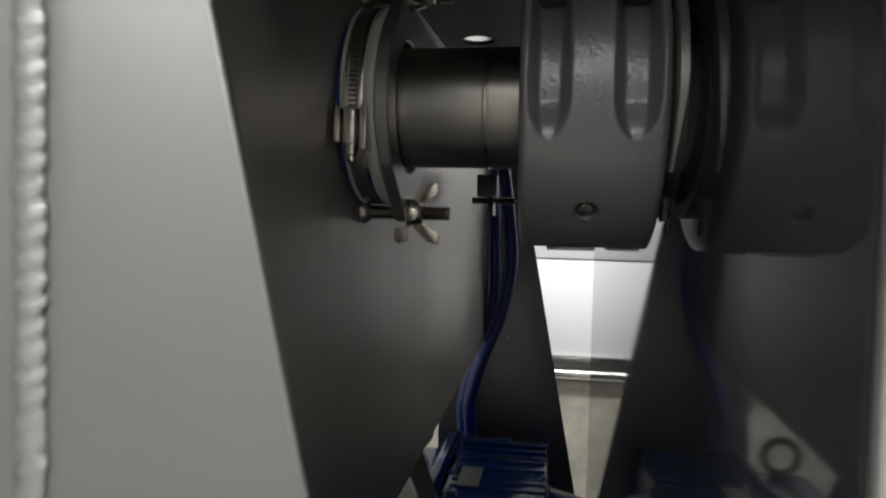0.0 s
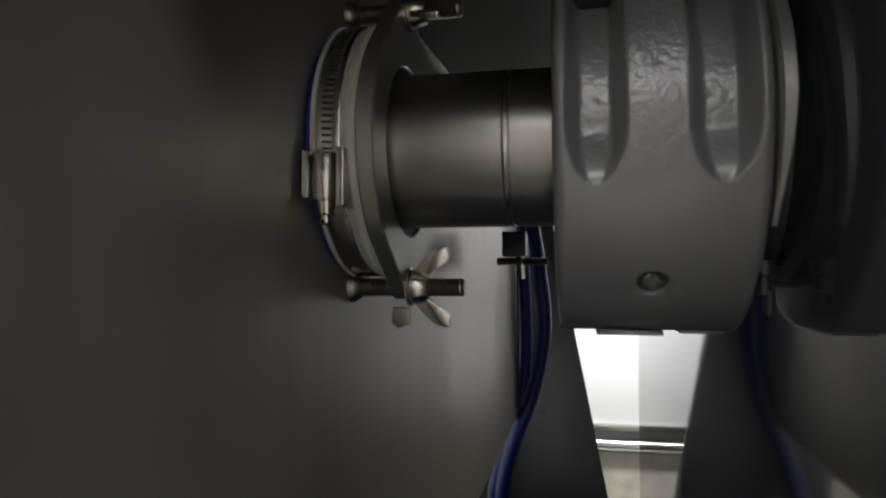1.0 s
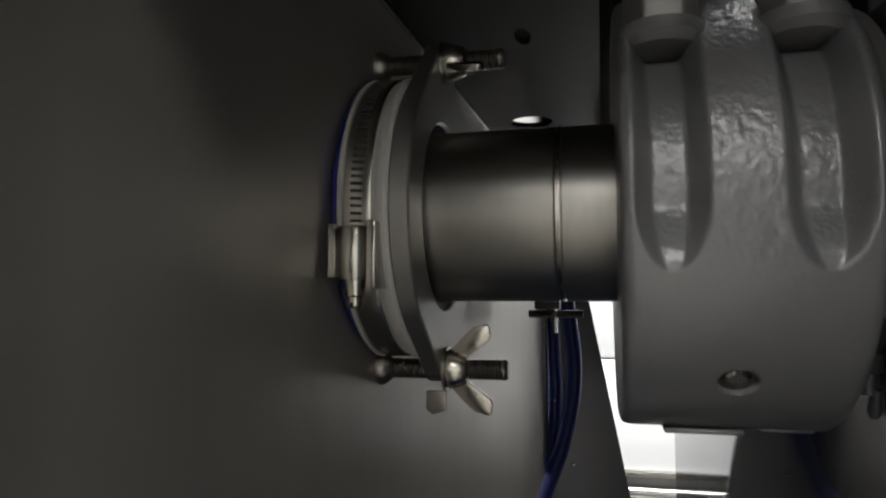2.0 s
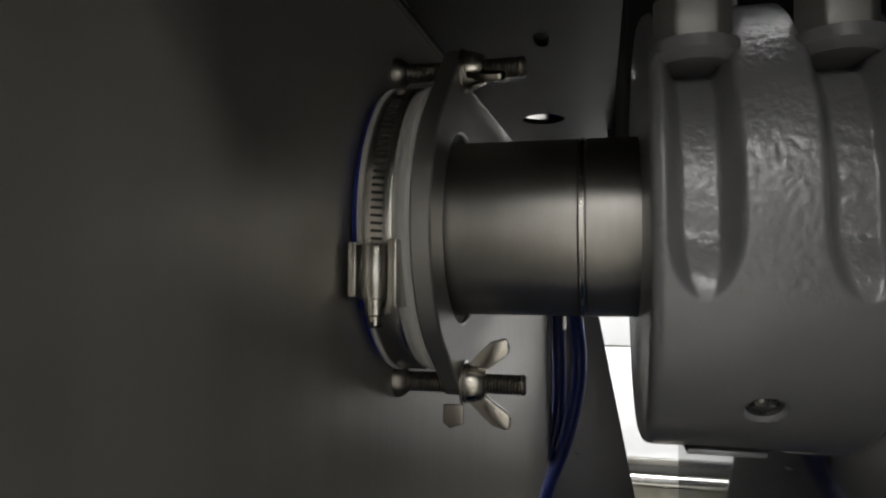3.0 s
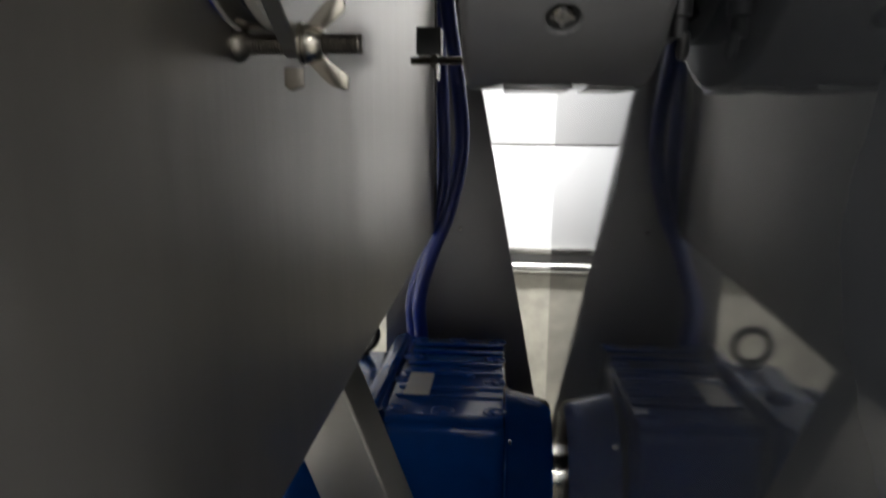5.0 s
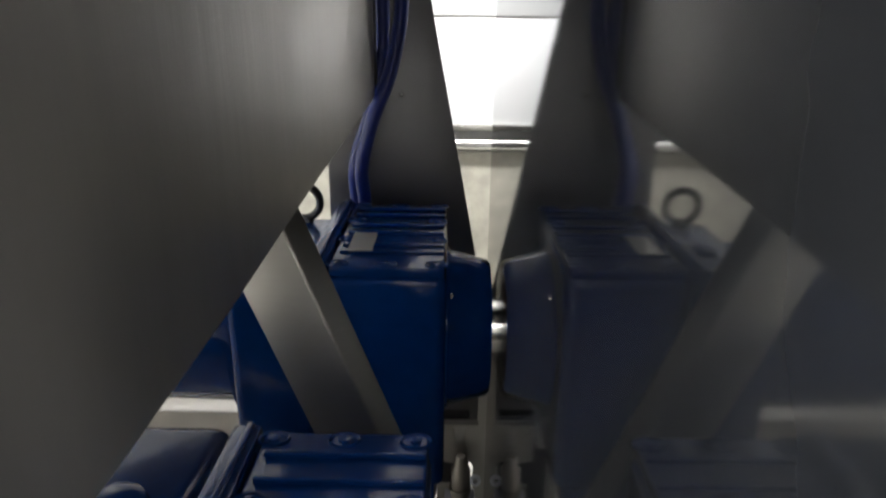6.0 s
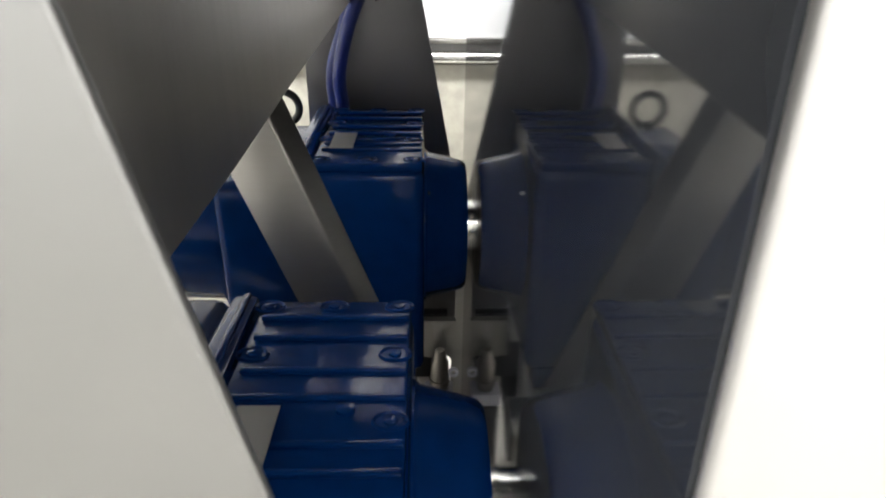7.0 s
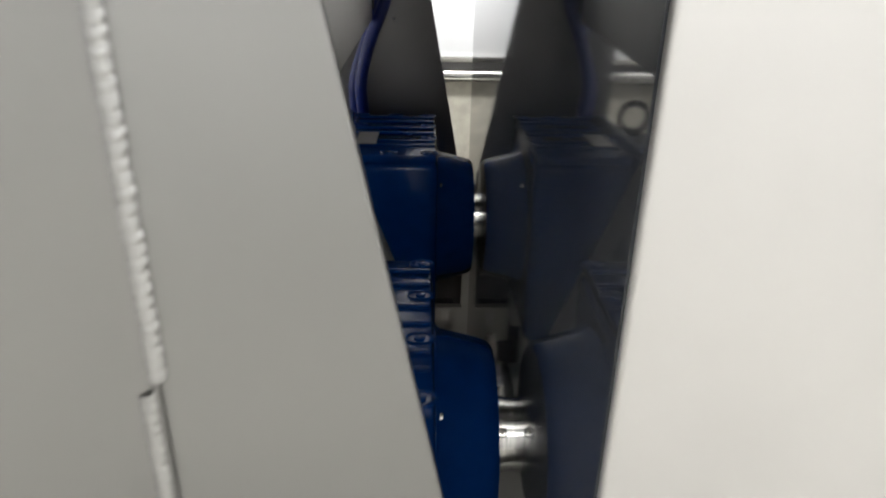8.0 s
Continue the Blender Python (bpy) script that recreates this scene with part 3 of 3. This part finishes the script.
# ---------------------------------------------------------------- geared motors
def geared_motor(x, y, z, label, eye):
    top = 0.112 if eye else 0.150
    t = thing("geared_motor", label, "geared motor", (x, y, z), "geared motors")
    up = Matrix.Translation((0, -0.061, 0.0375))
    part("gear_housing", moved(box(-0.215, -0.078, -0.094, 0.168, -0.192, 0.099, 0.012, 3), up), M_BLUE, t, "deep blue painted gear housing")
    lid = part("cover", moved(box(-0.212, -0.080, -0.092, 0.166, 0.098, 0.110, 0.003), up), M_BLUE, t, "ribbed blue cover plate")
    for ry in (-0.045, -0.020, 0.028, 0.060, 0.105, 0.135):
        part("rib", moved(box(-0.206, -0.0815, ry - .0030, ry + .0030, 0.1095, 0.1138, 0.0018), up), M_BLUE, lid)
    part("nameplate", moved(box(-0.1955, -0.1665, -0.052, 0.014, 0.1150, 0.1160), up), M_LABEL, t, "blank grey metal nameplate", smooth=0)
    spots = [(bx, by) for bx in (-0.203, -0.147, -0.090) for by in (-0.081, 0.155)] + [(bx, by) for bx in (-0.202, -0.091) for by in (0.004, 0.083)]
    for bx, by in spots:
        part("bolt_pocket", moved(moved(lathe([(0.1095, .0118), (0.1116, .0110), (0.1118, .0104), (0.1112, .0096), (0.1098, .0090)], "z", (0, 0, 0), 24, True), Matrix.Translation((bx, by, 0)) @ Matrix.Diagonal((1.15, 0.85, 1, 1))), up), M_BLUE, lid, "raised rim of a bolt pocket")
        part("cover_bolt", moved(joined(prism(hexagon(0.0054, .3, (bx, by)), "z", 0.1095, 0.1120, .0008), lathe([(0.109, .0080), (0.1102, .0080)], "z", (bx, by, 0), 18)), up), M_BLUE, t, "painted hex bolt")
    part("plug", moved(lathe([(0.1145, .007), (0.1175, .0065), (0.118, .004)], "z", (-0.122, 0.01, 0), 16), up), M_BLUE, t, "painted vent plug")
    for k in range(6):
        a = radians(25 + k * 26)
        part("cast_mark", moved(moved(box(-.0022, .0022, -.0012, .0012, 0, .0012), Matrix.Translation((-0.168 - 0.020 * math.cos(a), 0.098 + 0.012 * math.sin(a), 0.1098)) @ Matrix.Rotation(a * 0.5, 4, "Z")), up), M_BLUE, t, smooth=0)
    part("hub", lathe([(-0.082, .112), (-0.076, .1125), (-0.072, .1080), (-0.034, .0985), (-0.0225, .0950), (-0.0185, .0905), (-0.0175, .060), (-0.0175, .036)], "x", (0, 0, 0), 96), M_BLUE, t, "round blue output hub")
    part("output_shaft", lathe([(-0.030, .037), (-0.0180, .037), (-0.0174, .0385), (-0.0130, .0385), (-0.0125, .0368), (-0.0108, .0368), (-0.0103, .0385), (-0.0062, .0385), (-0.0056, .037), (0.004, .037)], "x", (0, 0, 0), 72), M_BRIGHT, t, "bright turned output shaft")
    sit = Matrix.Rotation(radians(50), 4, "X")
    part("set_screw_hole", moved(moved(lathe([(.0340, .0052), (.0389, .0052), (.0389, .0040), (.0365, .0036)], "z", (0, 0, 0), 20), Matrix.Translation((-0.0105, 0, 0))), sit), M_SLOT, t, "dark set screw hole")
    part("set_screw", moved(moved(lathe([(.034, .0026), (.0392, .0026), (.0396, .0020)], "z", (0, 0, 0), 12), Matrix.Translation((-0.0095, 0.0008, 0))), sit), M_STUD, t, "small grey set screw")
    part("hub_screw", lathe([(0, .0035), (.003, .003)], "x", (-0.073, -0.075, 0.079), 10), M_BRIGHT, t)
    part("input_flange", moved(joined(box(-0.240, -0.215, -0.098, 0.172, -0.150, 0.114, 0.006), box(-0.228, -0.221, -0.095, 0.168, 0.1135, 0.1175, .002)), up), M_BLUE, t, "square blue input flange")
    part("input_housing", joined(box(-0.345, -0.240, -0.130, 0.148 if eye else 0.112, -0.140, top, 0.014, 3), lathe([(top - .004, .024), (top + .006, .020), (top + .010, .013)], "z", (-0.290, 0.010, 0), 24)), M_BLUE, t, "blue input housing")
    part("motor_flange", lathe([(-0.362, .118), (-0.360, .130), (-0.346, .130), (-0.344, .118)], "x", (0, 0.035, -0.02), 64), M_BLUE, t, "round blue motor flange")
    part("motor_body", lathe([(-0.66, .05), (-0.655, .095), (-0.63, .105), (-0.375, .110), (-0.362, .112)], "x", (0, 0.035, -0.02), 64), M_BLUE, t, "blue motor body")
    if eye:
        ring = bmesh.new()
        ns, nr, R, r = 36, 12, 0.0255, 0.0060
        vv = [[ring.verts.new((-0.299 + (R + r * math.cos(b)) * math.cos(a), 0.128 + r * math.sin(b), 0.142 + (R + r * math.cos(b)) * math.sin(a)))
               for b in (2 * math.pi * j / nr for j in range(nr))] for a in (2 * math.pi * i / ns for i in range(ns))]
        for i in range(ns):
            for j in range(nr):
                ring.faces.new((vv[i][j], vv[(i + 1) % ns][j], vv[(i + 1) % ns][(j + 1) % nr], vv[i][(j + 1) % nr]))
        part("eyebolt", joined(ring, lathe([(0.106, .015), (0.113, .015), (0.115, .010), (0.119, .009)], "z", (-0.299, 0.128, 0), 24)), M_BLACKSTEEL, t, "black lifting eyebolt")
    # feet rest on a beam below
    for fy in (-0.136, 0.074):
        part("foot", box(-0.21, -0.09, fy - .02, fy + .02, -0.185, -0.150, .003), M_BLUE, t)
    return t


geared_motor(0.006, 0.965, 0.604, "blue geared motor with lifting eyebolt beside polished cabinet", True)
geared_motor(-0.0025, 0.464, 0.557, "blue geared motor close behind the slanted front plate", False)

# beams that carry the motors
for y, zt in ((0.829, 0.419), (1.039, 0.419), (0.328, 0.372), (0.538, 0.372), (0.705, 0.45)):
    b = thing("support_beam", "grey stainless beam under a geared motor", "support beam", (0, y, 0), "support beams")
    part("beam", box(-0.75, -0.085, -0.022, 0.022, zt - 0.06, zt, .003), M_WALL, b)
    for px in (-0.70, -0.13):
        part("post", box(px - .02, px + .02, -0.02, 0.02, 0.0, zt - 0.06, .002), M_WALL, b)

# slanted hollow bar
br = thing("diagonal_brace", "slanted brushed stainless hollow bar under the side plate", "brace", (0, 0, 0))
dx, dz = 0.072, -0.19
bm = bmesh.new()
ends = []
for k in (-0.25, 2.05):
    for x, y, z in ((-0.2200, 0.680, 0.8421), (-0.2775, 0.680, 0.8203), (-0.2050, 0.702, 0.8477), (-0.2625, 0.702, 0.8251)):
        ends.append(bm.verts.new((x + dx * k, y, z + dz * k)))
bmesh.ops.convex_hull(bm, input=ends)
bevel(bm, 0.0025, 2)
part("bar", bm, M_BRACE, br, "brushed hollow bar")
part("foot_plate", box(-0.16, -0.04, 0.66, 0.745, 0.451, 0.457, .001), M_BRACE, br)

# cut plate with an upright leg, low beside the polished panel, and the levelling bolt before it
cp = thing("cross_plate", "grey stainless cut plate with an upright leg", "bracket", (0, 1.05, 0))
notch = [(-0.034 + 0.010 * math.cos(a), 0.295 + 0.014 * math.sin(a)) for a in (math.pi - math.pi * i / 8 for i in range(9))]
part("plate", prism([(-0.083, 0.388), (-0.083, 0.310), (-0.044, 0.300)] + notch + [(-0.024, 0.26), (-0.030, 0.0), (-0.0034, 0.0), (-0.0034, 0.512), (-0.0105, 0.507), (-0.0175, 0.480), (-0.0185, 0.388)], "y", 0, 0.006, .0008, 1), M_BRACE, cp, "flat stainless cut plate")
part("folded_lip", box(-0.083, -0.0170, -0.010, -0.0002, 0.3845, 0.388, .0006), M_BRACE, cp, "narrow bright folded lip")
part("side_lip", box(-0.083, -0.0800, -0.010, -0.0002, 0.315, 0.384, .0006), M_BRACE, cp)
part("tab", prism([(-0.062, 0.382), (-0.034, 0.382), (-0.040, 0.374), (-0.041, 0.345), (-0.055, 0.345), (-0.056, 0.374)], "y", -0.004, -0.0002, .0004, 1), M_FLANGE, cp, "pale welded tab")
part("clip", lathe([(-.004, .004), (-.003, .0075), (.002, .008), (.004, .005)], "x", (-0.027, -0.008, 0.462), 18), M_BRIGHT, cp, "small bright clip")
part("low_plate", box(-0.085, -0.0290, 0.050, 0.055, 0.0, 0.232, .0008), M_BRACE, cp, "flat stainless low plate")
part("wedge_plate", prism([(-0.0855, 0.200), (-0.097, 0.109), (-0.108, 0.0), (-0.42, 0.0), (-0.42, 0.36), (-0.0855, 0.36)], "y", 0.060, 0.066), M_BLACKSTEEL, cp, "dark wedge-cut plate", smooth=0)
part("dark_bar", box(-0.30, -0.030, 0.040, 0.060, 0.2325, 0.372, .001), M_BLACKSTEEL, cp, "dark cross bar")
lb = thing("levelling_bolt", "dark steel levelling bolt on a pale plastic base", "bolt", (-0.045, 1.018, 0))
part("sleeve", lathe([(0.262, .0145), (0.268, .0160), (0.318, .0160), (0.327, .0110), (0.340, .0095), (0.344, .0070)], "z", (0, 0, 0), 28), M_STUD, lb, "dull steel sleeve")
part("collar", lathe([(0.276, .0162), (0.277, .0185), (0.284, .0185), (0.285, .0162)], "z", (0, 0, 0), 28, True), M_STUD, lb)
part("base", box(-0.026, 0.024, -0.022, 0.022, 0.237, 0.262, .003), M_PLASTIC, lb, "pale plastic bolt base")
part("eyelet", moved(lathe([(-.003, .0050), (-.003, .0095), (.003, .0095), (.003, .0050)], "y", (0.024, 0, 0.296), 24, True), Matrix.Identity(4)), M_PLASTIC, lb, "pale ring beside the bolt")
part("stand", box(-0.024, 0.022, -0.020, 0.020, 0.0, 0.237, .003), M_BLACKSTEEL, lb, "dark steel stand")

# ---------------------------------------------------------------- white cabinet behind the machine
wc = thing("white_cabinet", "white sheet cabinet with rolled stainless lip", "cabinet", (0, 1.75, 0))
part("lower_panel", box(-1.4, 1.3, 0.012, 0.5, 0.0, 0.690, .002), M_LOWER, wc, "mottled pale steel lower panel")
part("shadow_gap", box(-1.4, 1.3, 0.020, 0.5, 0.690, 0.745), M_DARKPLATE, wc, "dark recessed joint", smooth=0)
part("lip", moved(lathe([(-1.4, .014), (1.3, .014)], "x", (0, 0.004, 0.709), 28), Matrix.Identity(4)), M_BRIGHT, wc, "rolled bright stainless lip")
part("lip_ledge", box(-1.4, 1.3, 0.0, 0.02, 0.742, 0.757, .003), M_BRIGHT, wc, "bright stainless ledge")
part("upper_panel", box(-1.4, 1.3, 0.010, 0.5, 0.757, 1.003, .002), M_WHITE, wc, "white sheet panel")
part("top_panel", box(-1.4, 1.3, 0.010, 0.5, 1.008, 1.85, .002), M_WHITE, wc, "white sheet panel")
part("backing", box(-1.39, 1.29, 0.03, 0.49, 1.0, 1.01), M_WALL, wc, smooth=0)
